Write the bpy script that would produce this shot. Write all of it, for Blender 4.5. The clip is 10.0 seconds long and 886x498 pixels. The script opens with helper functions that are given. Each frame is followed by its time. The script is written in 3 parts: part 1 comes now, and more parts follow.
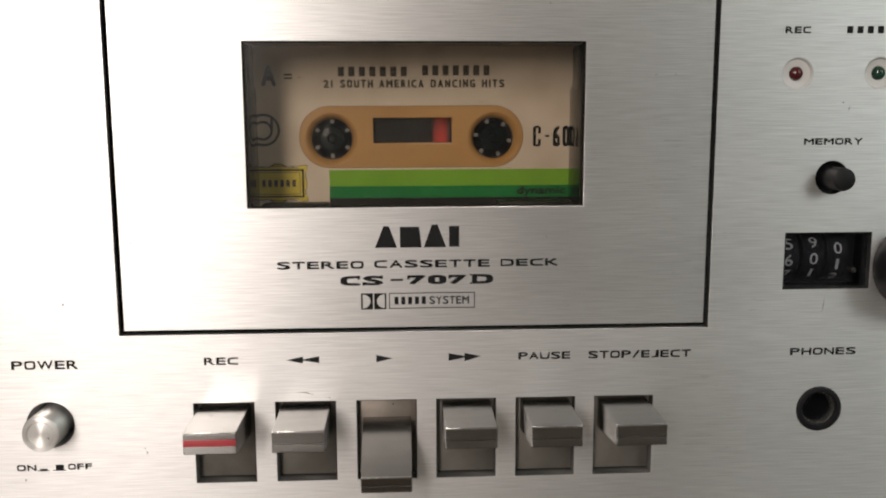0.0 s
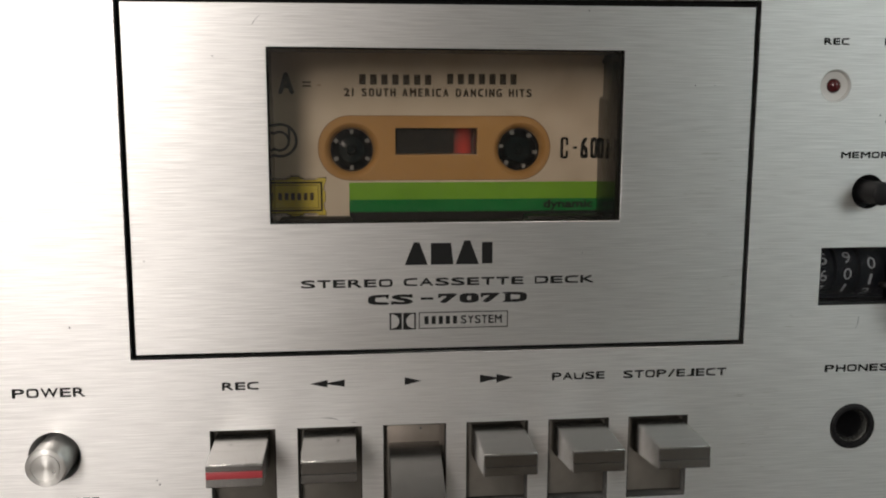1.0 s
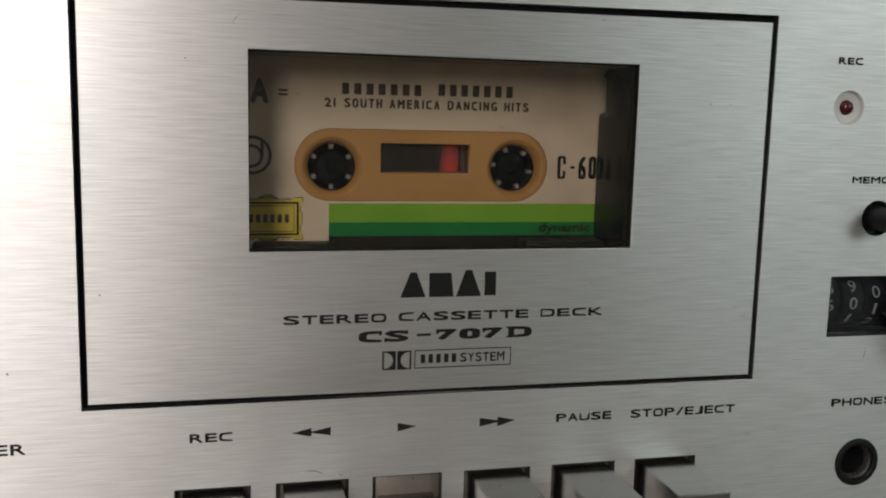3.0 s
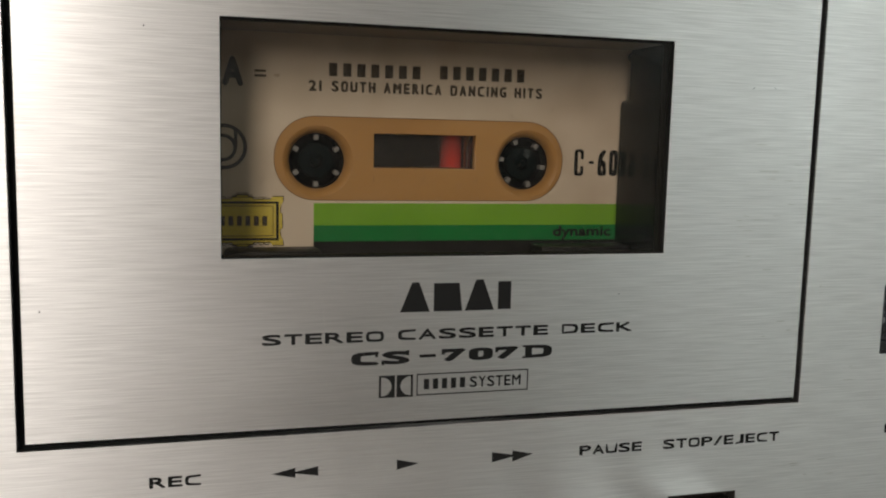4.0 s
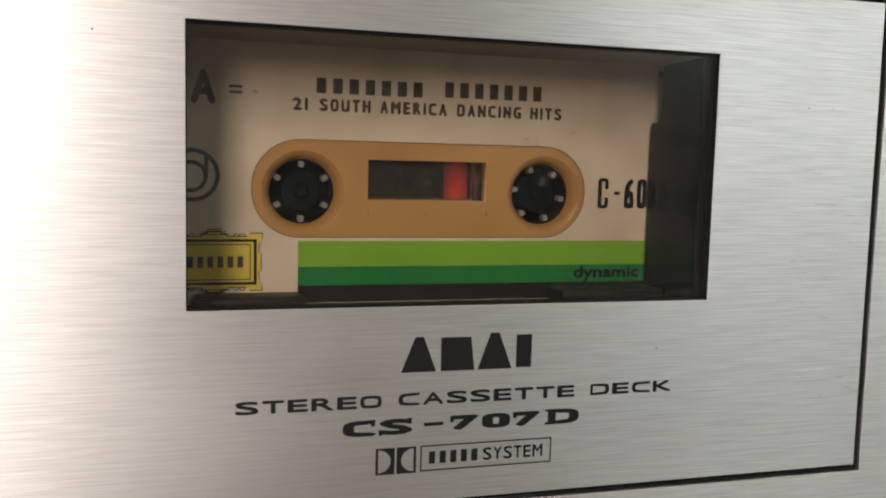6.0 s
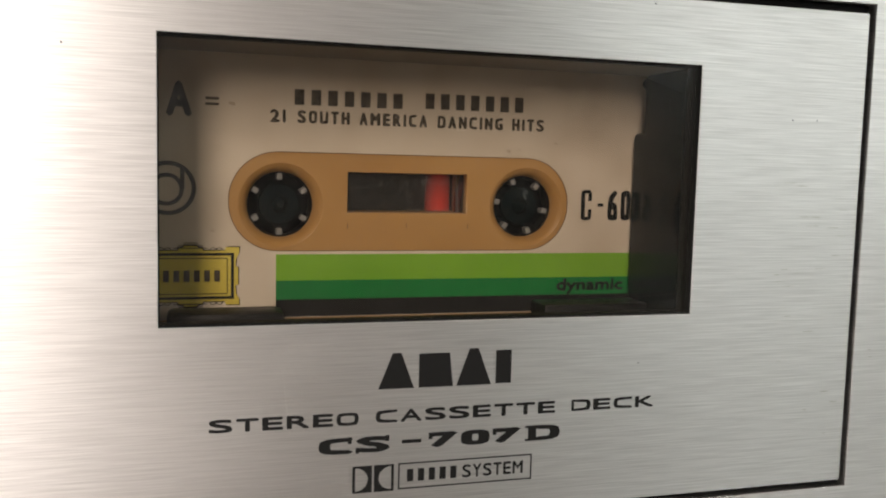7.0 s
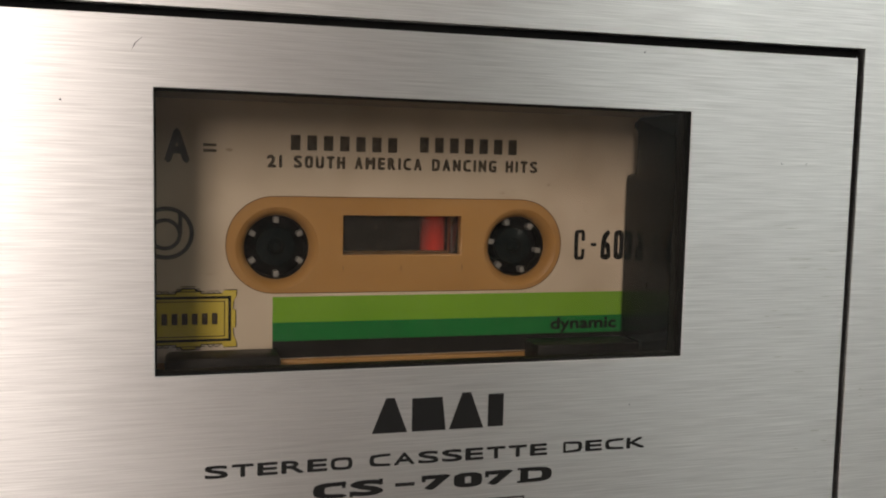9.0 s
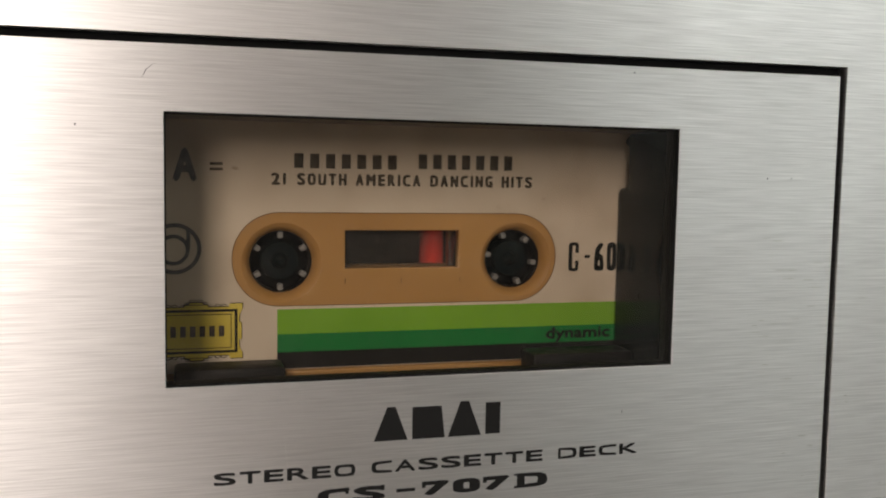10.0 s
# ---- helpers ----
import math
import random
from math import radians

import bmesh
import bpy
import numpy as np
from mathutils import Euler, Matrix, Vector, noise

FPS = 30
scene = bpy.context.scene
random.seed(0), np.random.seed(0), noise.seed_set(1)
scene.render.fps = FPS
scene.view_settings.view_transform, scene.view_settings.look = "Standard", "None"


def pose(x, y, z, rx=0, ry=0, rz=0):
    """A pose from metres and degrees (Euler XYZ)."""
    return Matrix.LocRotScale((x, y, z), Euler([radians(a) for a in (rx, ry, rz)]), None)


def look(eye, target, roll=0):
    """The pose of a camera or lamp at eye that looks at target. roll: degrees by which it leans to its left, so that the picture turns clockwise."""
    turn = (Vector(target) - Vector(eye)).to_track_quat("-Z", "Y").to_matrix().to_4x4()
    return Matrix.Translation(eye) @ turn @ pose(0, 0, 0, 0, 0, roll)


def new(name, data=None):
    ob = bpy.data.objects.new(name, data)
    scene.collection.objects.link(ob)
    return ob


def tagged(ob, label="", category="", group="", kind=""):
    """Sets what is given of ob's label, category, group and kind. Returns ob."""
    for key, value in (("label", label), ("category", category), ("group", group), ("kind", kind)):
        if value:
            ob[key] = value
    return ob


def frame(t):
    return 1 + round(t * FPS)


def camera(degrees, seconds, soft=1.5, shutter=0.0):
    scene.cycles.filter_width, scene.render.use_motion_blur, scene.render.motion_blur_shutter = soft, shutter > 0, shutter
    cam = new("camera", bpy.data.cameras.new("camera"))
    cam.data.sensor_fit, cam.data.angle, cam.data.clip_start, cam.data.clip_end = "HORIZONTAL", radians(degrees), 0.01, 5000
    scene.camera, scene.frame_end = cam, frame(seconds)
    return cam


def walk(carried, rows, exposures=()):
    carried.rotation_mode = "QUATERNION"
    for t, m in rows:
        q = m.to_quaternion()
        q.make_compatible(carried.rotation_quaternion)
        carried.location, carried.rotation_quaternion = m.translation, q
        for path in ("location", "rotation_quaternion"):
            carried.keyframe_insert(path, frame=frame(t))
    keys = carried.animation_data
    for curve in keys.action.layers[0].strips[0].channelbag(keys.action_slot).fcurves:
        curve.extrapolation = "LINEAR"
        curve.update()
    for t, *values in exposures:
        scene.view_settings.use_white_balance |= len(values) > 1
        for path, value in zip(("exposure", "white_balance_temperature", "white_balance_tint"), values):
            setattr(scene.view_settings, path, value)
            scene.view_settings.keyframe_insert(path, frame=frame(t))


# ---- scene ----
cam = camera(52.18, 10.0, soft=2.0)
PATH = [
    (0, (-0.00437, -0.21866, 0.12427), (0.00518, -0.02126, 0.09345), -0.21),
    (0.5, (-0.01389, -0.21169, 0.12655), (0.00242, -0.01477, 0.09550), -0.23),
    (1, (-0.02463, -0.20682, 0.12558), (-0.00261, -0.01025, 0.09581), 0.16),
    (1.5, (-0.02922, -0.20211, 0.12557), (0.00001, -0.00632, 0.09690), 0.41),
    (2, (-0.03704, -0.19723, 0.12726), (-0.00222, -0.00221, 0.09959), 0.71),
    (2.5, (-0.04440, -0.19197, 0.12886), (-0.00358, 0.00179, 0.10047), 1.12),
    (4, (-0.04502, -0.15295, 0.12160), (0.00778, 0.03840, 0.09681), 1.34),
    (4.5, (-0.04478, -0.14324, 0.12312), (0.00921, 0.04811, 0.10109), 1.31),
    (5, (-0.04313, -0.13672, 0.12277), (0.01100, 0.05478, 0.10240), 1.29),
    (6.5, (-0.04112, -0.12591, 0.12182), (0.01622, 0.06477, 0.10269), 1.47),
    (7, (-0.03887, -0.12631, 0.12353), (0.01823, 0.06449, 0.10479), 1.42),
    (7.5, (-0.03834, -0.12770, 0.12489), (0.01730, 0.06354, 0.10623), 1.50),
    (8, (-0.03958, -0.12772, 0.12868), (0.01533, 0.06384, 0.11127), 1.51),
    (8.5, (-0.03863, -0.12813, 0.13015), (0.01661, 0.06343, 0.11373), 1.33),
    (9, (-0.03736, -0.12854, 0.12947), (0.01820, 0.06287, 0.11247), 1.28),
    (9.5, (-0.03707, -0.12968, 0.12810), (0.01894, 0.06162, 0.11126), 1.18),
    (10, (-0.03862, -0.13378, 0.13158), (0.01694, 0.05770, 0.11544), 0.98),
]
EXPOSURES = [(0.0, 0.12, 6650, 11), (0.5, -0.07, 6550, 10), (1.0, -0.23, 6500, 9), (2.5, -0.32, 6400, 8), (4.0, -0.1, 6570, 8), (4.5, -0.1, 6600, 8), (5.0, 0.06, 6650, 10), (6.5, 0.34, 6750, 12), (8.0, 0.3, 6800, 13), (8.5, -0.01, 6770, 13), (9.0, 0.0, 6770, 13), (10.0, 0.05, 6770, 13)]
walk(cam, [(t, look(eye, target, roll)) for t, eye, target, roll in PATH], exposures=EXPOSURES)

# ---- world and light ----
world = bpy.data.worlds.new("sky")
world.use_nodes = True
sky = world.node_tree.nodes.new("ShaderNodeTexSky")
sky.sky_type, sky.sun_disc, sky.sun_elevation, sky.sun_rotation = "NISHITA", False, radians(35), radians(200)
world.node_tree.links.new(sky.outputs[0], world.node_tree.nodes["Background"].inputs[0])
world.node_tree.nodes["Background"].inputs[1].default_value = 0.1
scene.world = world

# room: x from -2.2 to 3.8, y from -2.6 to 1.2, z from 0 to 2.5; windows in the wall behind the camera
ROOM = (-2.2, 3.8, -2.6, 1.2, 2.5)
WINDOWS = [(-1.28, -0.60, 0.30, 2.06), (1.35, 3.20, 0.60, 2.00)]  # x0, x1, z0, z1


def window_light(name, x0, x1, z0, z1, watts, colour):
    lamp = bpy.data.lights.new(name, "AREA")
    lamp.shape, lamp.size, lamp.size_y, lamp.energy, lamp.color = "RECTANGLE", x1 - x0, z1 - z0, watts, colour
    ob = new(name, lamp)
    ob.matrix_basis = pose((x0 + x1) / 2, ROOM[2] - 0.08, (z0 + z1) / 2, 90, 0, 0)
    return ob


window_light("daylight_warm", *WINDOWS[0], 63, (1.0, 0.925, 0.865))
window_light("daylight_cool", *WINDOWS[1], 26.5, (0.94, 1.0, 0.93))


LIFT = 0.070  # height of the door's lower edge over the floor


def material(name, colour, rough=0.5, metal=0.0, specular=0.5):
    mat = bpy.data.materials.new(name)
    mat.use_nodes = True
    b = mat.node_tree.nodes["Principled BSDF"]
    b.inputs["Base Color"].default_value = (*colour, 1)
    b.inputs["Roughness"].default_value = rough
    b.inputs["Metallic"].default_value = metal
    b.inputs["Specular IOR Level"].default_value = specular
    return mat


def node(mat, kind, **values):
    n = mat.node_tree.nodes.new(kind)
    for key, value in values.items():
        n.inputs[key].default_value = value
    return n


def link(mat, a, b):
    mat.node_tree.links.new(a, b)


def noise_of(mat, scale, detail=3.0, stretch=(1, 1, 1), shift=False):
    """Noise in object space, in features a metre; shift: another place for each object."""
    coord, mapping = node(mat, "ShaderNodeTexCoord"), node(mat, "ShaderNodeMapping", Scale=stretch)
    link(mat, coord.outputs["Object"], mapping.inputs["Vector"])
    if shift:
        info, mul = node(mat, "ShaderNodeObjectInfo"), node(mat, "ShaderNodeVectorMath")
        mul.operation = "SCALE"
        mul.inputs[0].default_value, = ((3.1, 1.7, 2.3),)
        link(mat, info.outputs["Random"], mul.inputs["Scale"])
        link(mat, mul.outputs[0], mapping.inputs["Location"])
    tex = node(mat, "ShaderNodeTexNoise", Scale=scale, Detail=detail)
    link(mat, mapping.outputs[0], tex.inputs["Vector"])
    return tex.outputs["Fac"]


def ramp(mat, fac, low, high, at=(0.3, 0.7)):
    r = node(mat, "ShaderNodeValToRGB")
    for e, c, p in zip(r.color_ramp.elements, (low, high), at):
        e.color, e.position = (*c, 1), p
    link(mat, fac, r.inputs[0])
    return r.outputs[0]


def vary(mat, low, high, scale, detail=4.0, stretch=(1, 1, 1), at=(0.3, 0.7)):
    link(mat, ramp(mat, noise_of(mat, scale, detail, stretch, True), low, high, at), mat.node_tree.nodes["Principled BSDF"].inputs["Base Color"])
    return mat


def roughen(mat, low, high, scale, stretch=(1, 1, 1)):
    m = node(mat, "ShaderNodeMapRange", **{"From Min": 0.3, "From Max": 0.7, "To Min": low, "To Max": high})
    link(mat, noise_of(mat, scale, 4.0, stretch, True), m.inputs[0])
    link(mat, m.outputs[0], mat.node_tree.nodes["Principled BSDF"].inputs["Roughness"])
    return mat


def bump(mat, scale, distance, strength=0.3, stretch=(1, 1, 1), detail=3.0):
    b = node(mat, "ShaderNodeBump", Strength=strength, Distance=distance)
    link(mat, noise_of(mat, scale, detail, stretch), b.inputs["Height"])
    link(mat, b.outputs[0], mat.node_tree.nodes["Principled BSDF"].inputs["Normal"])
    return mat


def brushed(name, low, high, rough, anisotropic, along=(0, 0, 1), fine=(60, 60, 5200), coarse=(14, 14, 700)):
    """Metal with a fine lengthwise grain; the gloss spreads across it, towards "along"."""
    mat = material(name, high, rough, 1.0)
    b = mat.node_tree.nodes["Principled BSDF"]
    mix = node(mat, "ShaderNodeMath")
    mix.operation = "MULTIPLY_ADD"
    mix.inputs[1].default_value = 0.62
    link(mat, noise_of(mat, 1.0, 5.0, fine), mix.inputs[0])
    half = node(mat, "ShaderNodeMath")
    half.operation = "MULTIPLY"
    half.inputs[1].default_value = 0.38
    link(mat, noise_of(mat, 1.0, 4.0, coarse), half.inputs[0])
    link(mat, half.outputs[0], mix.inputs[2])
    link(mat, ramp(mat, mix.outputs[0], low, high, (0.4, 0.6)), b.inputs["Base Color"])
    r = node(mat, "ShaderNodeMapRange", **{"From Min": 0.3, "From Max": 0.7, "To Min": rough + 0.075, "To Max": rough - 0.075})
    link(mat, mix.outputs[0], r.inputs[0])
    smudge = node(mat, "ShaderNodeMapRange", **{"From Min": 0.3, "From Max": 0.7, "To Min": -0.04, "To Max": 0.04})
    link(mat, noise_of(mat, 38, 5.0, (0.6, 1, 1)), smudge.inputs[0])
    total = node(mat, "ShaderNodeMath")
    link(mat, r.outputs[0], total.inputs[0])
    link(mat, smudge.outputs[0], total.inputs[1])
    link(mat, total.outputs[0], b.inputs["Roughness"])
    b.inputs["Anisotropic"].default_value = anisotropic
    link(mat, node(mat, "ShaderNodeCombineXYZ", X=along[0], Y=along[1], Z=along[2]).outputs[0], b.inputs["Tangent"])
    bp = node(mat, "ShaderNodeBump", Strength=0.17, Distance=0.00002)
    link(mat, mix.outputs[0], bp.inputs["Height"])
    link(mat, bp.outputs[0], b.inputs["Normal"])
    return mat


def clear(name, tint, ior, rough=0.02, dust=0.0, spots=(0.35, 0.75), scale=260):
    """A thin clear sheet: it lets light through and mirrors as its surface does; dust: the share of it that fine dust and wear cover."""
    mat = material(name, tint)
    t = mat.node_tree
    t.nodes.remove(t.nodes["Principled BSDF"])
    through_it, gloss, mix = node(mat, "ShaderNodeBsdfTransparent", Color=(*tint, 1)), node(mat, "ShaderNodeBsdfGlossy", Roughness=rough), node(mat, "ShaderNodeMixShader")
    link(mat, node(mat, "ShaderNodeFresnel", IOR=ior).outputs[0], mix.inputs[0])
    film, share = node(mat, "ShaderNodeMixShader"), node(mat, "ShaderNodeMapRange", **{"From Min": spots[0], "From Max": spots[1], "To Min": dust * 0.3, "To Max": dust * 1.8})
    link(mat, noise_of(mat, scale, 5.0), share.inputs[0])
    link(mat, share.outputs[0], film.inputs[0])
    link(mat, through_it.outputs[0], film.inputs[1])
    link(mat, node(mat, "ShaderNodeBsdfDiffuse", Color=(0.6, 0.58, 0.55, 1)).outputs[0], film.inputs[2])
    link(mat, film.outputs[0], mix.inputs[1])
    link(mat, gloss.outputs[0], mix.inputs[2])
    link(mat, mix.outputs[0], t.nodes["Material Output"].inputs["Surface"])
    return mat


def glowing(name, colour, strength):
    mat = material(name, colour, 0.4)
    b = mat.node_tree.nodes["Principled BSDF"]
    b.inputs["Emission Color"].default_value, b.inputs["Emission Strength"].default_value = (*colour, 1), strength
    return mat


DOOR_ALUMINIUM = brushed("brushed_door_aluminium", (0.61, 0.6, 0.59), (0.76, 0.75, 0.74), 0.45, 0.7, fine=(105, 105, 7200), coarse=(75, 75, 2700))
ALUMINIUM = brushed("brushed_aluminium", (0.67, 0.66, 0.65), (0.82, 0.81, 0.8), 0.46, 0.6, fine=(105, 105, 7200), coarse=(75, 75, 2700))
KEY_METAL = bump(roughen(vary(material("key_aluminium", (0.34, 0.33, 0.32), 0.36, 1.0), (0.32, 0.31, 0.3), (0.37, 0.36, 0.35), 500, 5.0, (0.1, 1, 1)), 0.19, 0.24, 700, (0.08, 1, 1)), 9000, 0.00003, 0.09, (0.04, 1, 1))
KEY_EDGE = roughen(material("polished_key_edge", (0.55, 0.54, 0.52), 0.2, 1.0), 0.14, 0.3, 900)
SLOT_PLATE = roughen(vary(material("grey_slot_plate", (0.17, 0.155, 0.135), 0.5, 0.5), (0.14, 0.128, 0.11), (0.2, 0.183, 0.16), 120), 0.42, 0.6, 300)
SLOT_EDGE = material("dark_grey_slot_edge", (0.022, 0.02, 0.017), 0.55, 0.2)
HOOD = material("dark_hood_plastic", (0.012, 0.013, 0.014), 0.6, 0.0, 0.1)
WELL_TOP = material("brown_plastic", (0.27, 0.235, 0.2), 0.55, 0.0, 0.2)
BEIGE_PLATE = vary(material("beige_slot_plate", (0.3, 0.26, 0.225), 0.4, 0.75, 0.3), (0.27, 0.232, 0.2), (0.34, 0.295, 0.255), 200)
TURNED = roughen(material("turned_aluminium", (0.72, 0.71, 0.69), 0.3, 1.0), 0.27, 0.32, 400)
turning = TURNED.node_tree.nodes.new("ShaderNodeTangent")
turning.direction_type, turning.axis = "RADIAL", "Y"
link(TURNED, turning.outputs[0], TURNED.node_tree.nodes["Principled BSDF"].inputs["Tangent"])
TURNED.node_tree.nodes["Principled BSDF"].inputs["Anisotropic"].default_value = 0.85
TURNED.node_tree.nodes["Principled BSDF"].inputs["Anisotropic Rotation"].default_value = 0.25
BLACK_GLOSS = roughen(material("black_gloss_plastic", (0.003, 0.007, 0.008), 0.08, 0.0, 0.11), 0.05, 0.12, 60)
BLACK_MATT = bump(roughen(material("black_matt_plastic", (0.008, 0.008, 0.009), 0.45, 0.0, 0.2), 0.35, 0.55, 400), 3000, 0.00005)
POWER_DISH = roughen(material("grey_dish_metal", (0.32, 0.32, 0.32), 0.4, 0.1), 0.35, 0.5, 300)
GROOVE = material("black_groove_paint", (0.006, 0.006, 0.006), 0.7, 0.0, 0.1)
INK = roughen(material("black_ink", (0.012, 0.012, 0.012), 0.6, 0.0, 0.12), 0.55, 0.7, 400)
GREY_INK = vary(material("worn_grey_ink", (0.09, 0.09, 0.10), 0.6, 0.0, 0.15), (0.07, 0.07, 0.08), (0.13, 0.13, 0.14), 900)
FADED_INK = vary(material("faded_brown_ink", (0.04, 0.032, 0.025), 0.6, 0.0, 0.15), (0.035, 0.028, 0.022), (0.10, 0.08, 0.06), 1500)
RED_PAINT = material("red_paint", (0.42, 0.05, 0.06), 0.4)
RED_LENS = material("dark_red_lens", (0.06, 0.006, 0.008), 0.15)
GREEN_LENS = material("dark_green_lens", (0.006, 0.035, 0.02), 0.15)
WHITE_BEZEL = material("white_plastic", (0.48, 0.48, 0.465), 0.35)
AMBER = bump(roughen(vary(material("amber_plastic", (0.45, 0.25, 0.08), 0.35), (0.42, 0.225, 0.07), (0.50, 0.28, 0.10), 60), 0.28, 0.42, 300), 900, 0.00004)
PAPER = bump(vary(material("aged_label_paper", (0.63, 0.53, 0.42), 0.6, 0.0, 0.2), (0.52, 0.43, 0.33), (0.68, 0.59, 0.48), 90, 8.0, (1, 1, 1), (0.25, 0.6)), 1500, 0.00002, 0.2)
LIGHT_GREEN = vary(material("light_green_print", (0.18, 0.4, 0.03), 0.55, 0.0, 0.15), (0.16, 0.37, 0.025), (0.2, 0.43, 0.035), 80)
DARK_GREEN = vary(material("dark_green_print", (0.006, 0.18, 0.04), 0.55, 0.0, 0.15), (0.005, 0.16, 0.035), (0.009, 0.2, 0.045), 80)
YELLOW = vary(material("yellow_print", (0.64, 0.51, 0.08), 0.55, 0.0, 0.15), (0.58, 0.45, 0.06), (0.7, 0.57, 0.11), 90)
STAIN = vary(material("brown_stain", (0.42, 0.33, 0.24), 0.7), (0.36, 0.28, 0.20), (0.5, 0.41, 0.31), 2500)
DULL_SCUFF = vary(material("dull_scuffed_metal", (0.53, 0.52, 0.48), 0.46, 1.0), (0.46, 0.45, 0.41), (0.6, 0.59, 0.55), 900)
PALE_SCRATCH = material("pale_scratched_metal", (0.86, 0.85, 0.83), 0.55, 1.0)
HUB_RING = material("black_hub_plastic", (0.012, 0.011, 0.010), 0.4, 0.0, 0.3)
AMBER_DARK = material("dark_amber_edge", (0.16, 0.085, 0.03), 0.5)
HUB_WHITE = material("grey_white_hub_plastic", (0.23, 0.228, 0.222), 0.4)
TAPE_BROWN = roughen(material("dark_brown_tape", (0.02, 0.014, 0.011), 0.25), 0.15, 0.3, 500)
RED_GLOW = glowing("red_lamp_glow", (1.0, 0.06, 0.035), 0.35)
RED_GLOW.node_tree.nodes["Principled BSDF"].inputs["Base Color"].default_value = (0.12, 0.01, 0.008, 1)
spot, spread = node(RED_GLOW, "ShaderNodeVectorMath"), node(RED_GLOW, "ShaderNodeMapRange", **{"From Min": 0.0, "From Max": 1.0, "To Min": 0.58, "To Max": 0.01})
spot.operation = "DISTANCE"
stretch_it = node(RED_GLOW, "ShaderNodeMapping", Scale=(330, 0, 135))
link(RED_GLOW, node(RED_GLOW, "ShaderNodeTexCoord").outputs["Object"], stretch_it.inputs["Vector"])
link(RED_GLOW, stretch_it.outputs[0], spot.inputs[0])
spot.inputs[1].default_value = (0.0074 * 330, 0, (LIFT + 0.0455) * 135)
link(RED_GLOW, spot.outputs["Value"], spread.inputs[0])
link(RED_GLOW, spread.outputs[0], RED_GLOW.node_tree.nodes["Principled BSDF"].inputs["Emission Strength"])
PANE = clear("clear_window_sheet", (0.93, 0.91, 0.88), 1.37, 0.19, 0.004)
TAPE_PANE = clear("cassette_clear_window", (0.75, 0.75, 0.75), 1.4, 0.12, 0.075, (0.58, 0.70), 1500)
COUNTER_PANE = clear("counter_clear_window", (0.93, 0.93, 0.93), 1.28, 0.14)
DIGIT_WHITE = material("white_digit_print", (0.27, 0.28, 0.295), 0.6, 0.0, 0.2)
WHEEL_BLACK = material("blue_black_wheel", (0.005, 0.006, 0.009), 0.6, 0.0, 0.1)
SOCKET_GREY = material("dark_grey_socket_metal", (0.13, 0.13, 0.125), 0.25, 0.7)
CABINET = bump(roughen(material("black_cabinet_paint", (0.03, 0.03, 0.03), 0.5), 0.4, 0.6, 200), 2000, 0.0001)
RUBBER = material("black_rubber", (0.02, 0.02, 0.02), 0.8)
WALL_PAINT = bump(vary(material("grey_wall_paint", (0.5, 0.51, 0.51), 0.7), (0.46, 0.47, 0.47), (0.54, 0.55, 0.55), 3), 200, 0.0005, 0.2)
CEILING_PAINT = vary(material("white_ceiling_paint", (0.8, 0.8, 0.79), 0.8), (0.76, 0.76, 0.75), (0.82, 0.82, 0.81), 2)
FLOOR_WOOD = bump(roughen(vary(material("brown_wood", (0.11, 0.088, 0.066), 0.4), (0.085, 0.068, 0.05), (0.14, 0.112, 0.085), 6, 6.0, (1, 8, 1)), 0.3, 0.5, 20), 60, 0.0004, 0.3, (1, 8, 1))
FRAME_WHITE = material("white_frame_paint", (0.8, 0.8, 0.79), 0.4)

# ---- building helpers: the deck is drawn in millimetres: x across its front, d behind the front face, z above the door's lower edge ----


def to_world(me):
    me.transform(Matrix.Translation((0, 0, LIFT)) @ Matrix.Scale(0.001, 4))
    return me


def smooth(me, angle=35):
    me.shade_smooth()
    me.set_sharp_from_angle(angle=radians(angle))
    return me


def thing(name, base, label, category, group=""):
    ob = tagged(new(name), label, category, group)
    ob.empty_display_size = 0.02
    ob.matrix_basis = Matrix.Translation(base)
    ob["base"] = base
    return ob


def part(name, me, mat, parent, label="", move=None):
    """Links a mesh, or a bmesh in deck millimetres, as one object under a thing or a part."""
    if isinstance(me, bmesh.types.BMesh):
        bm, me = me, bpy.data.meshes.new(name)
        bmesh.ops.recalc_face_normals(bm, faces=bm.faces)
        bm.to_mesh(me)
        bm.free()
        to_world(smooth(me))
    me.name = name
    if not me.materials:
        me.materials.append(mat)
    ob = new(name, me)
    if label:
        ob["label"] = label
    ob.parent = parent
    top = parent
    while top.parent:
        top = top.parent
    # children keep world places: only the thing's own base is taken off, once
    ob.matrix_parent_inverse = Matrix.Translation(-Vector(top["base"])) if parent == top else Matrix.Identity(4)
    if move:
        ob.location = Vector(move) * 0.001
    return ob


def box(bm, x0, x1, d0, d1, z0, z1, bevel=0.0, segments=2):
    made = bmesh.ops.create_cube(bm, size=1, matrix=Matrix.LocRotScale(((x0 + x1) / 2, (d0 + d1) / 2, (z0 + z1) / 2), None, (x1 - x0, d1 - d0, z1 - z0)))
    if bevel:
        edges = {e for v in made["verts"] for e in v.link_edges}
        bmesh.ops.bevel(bm, geom=list(edges), offset=bevel, segments=segments, affect="EDGES", profile=0.5)
    return bm


def boxed(*size, bevel=0.0):
    return box(bmesh.new(), *size, bevel=bevel)


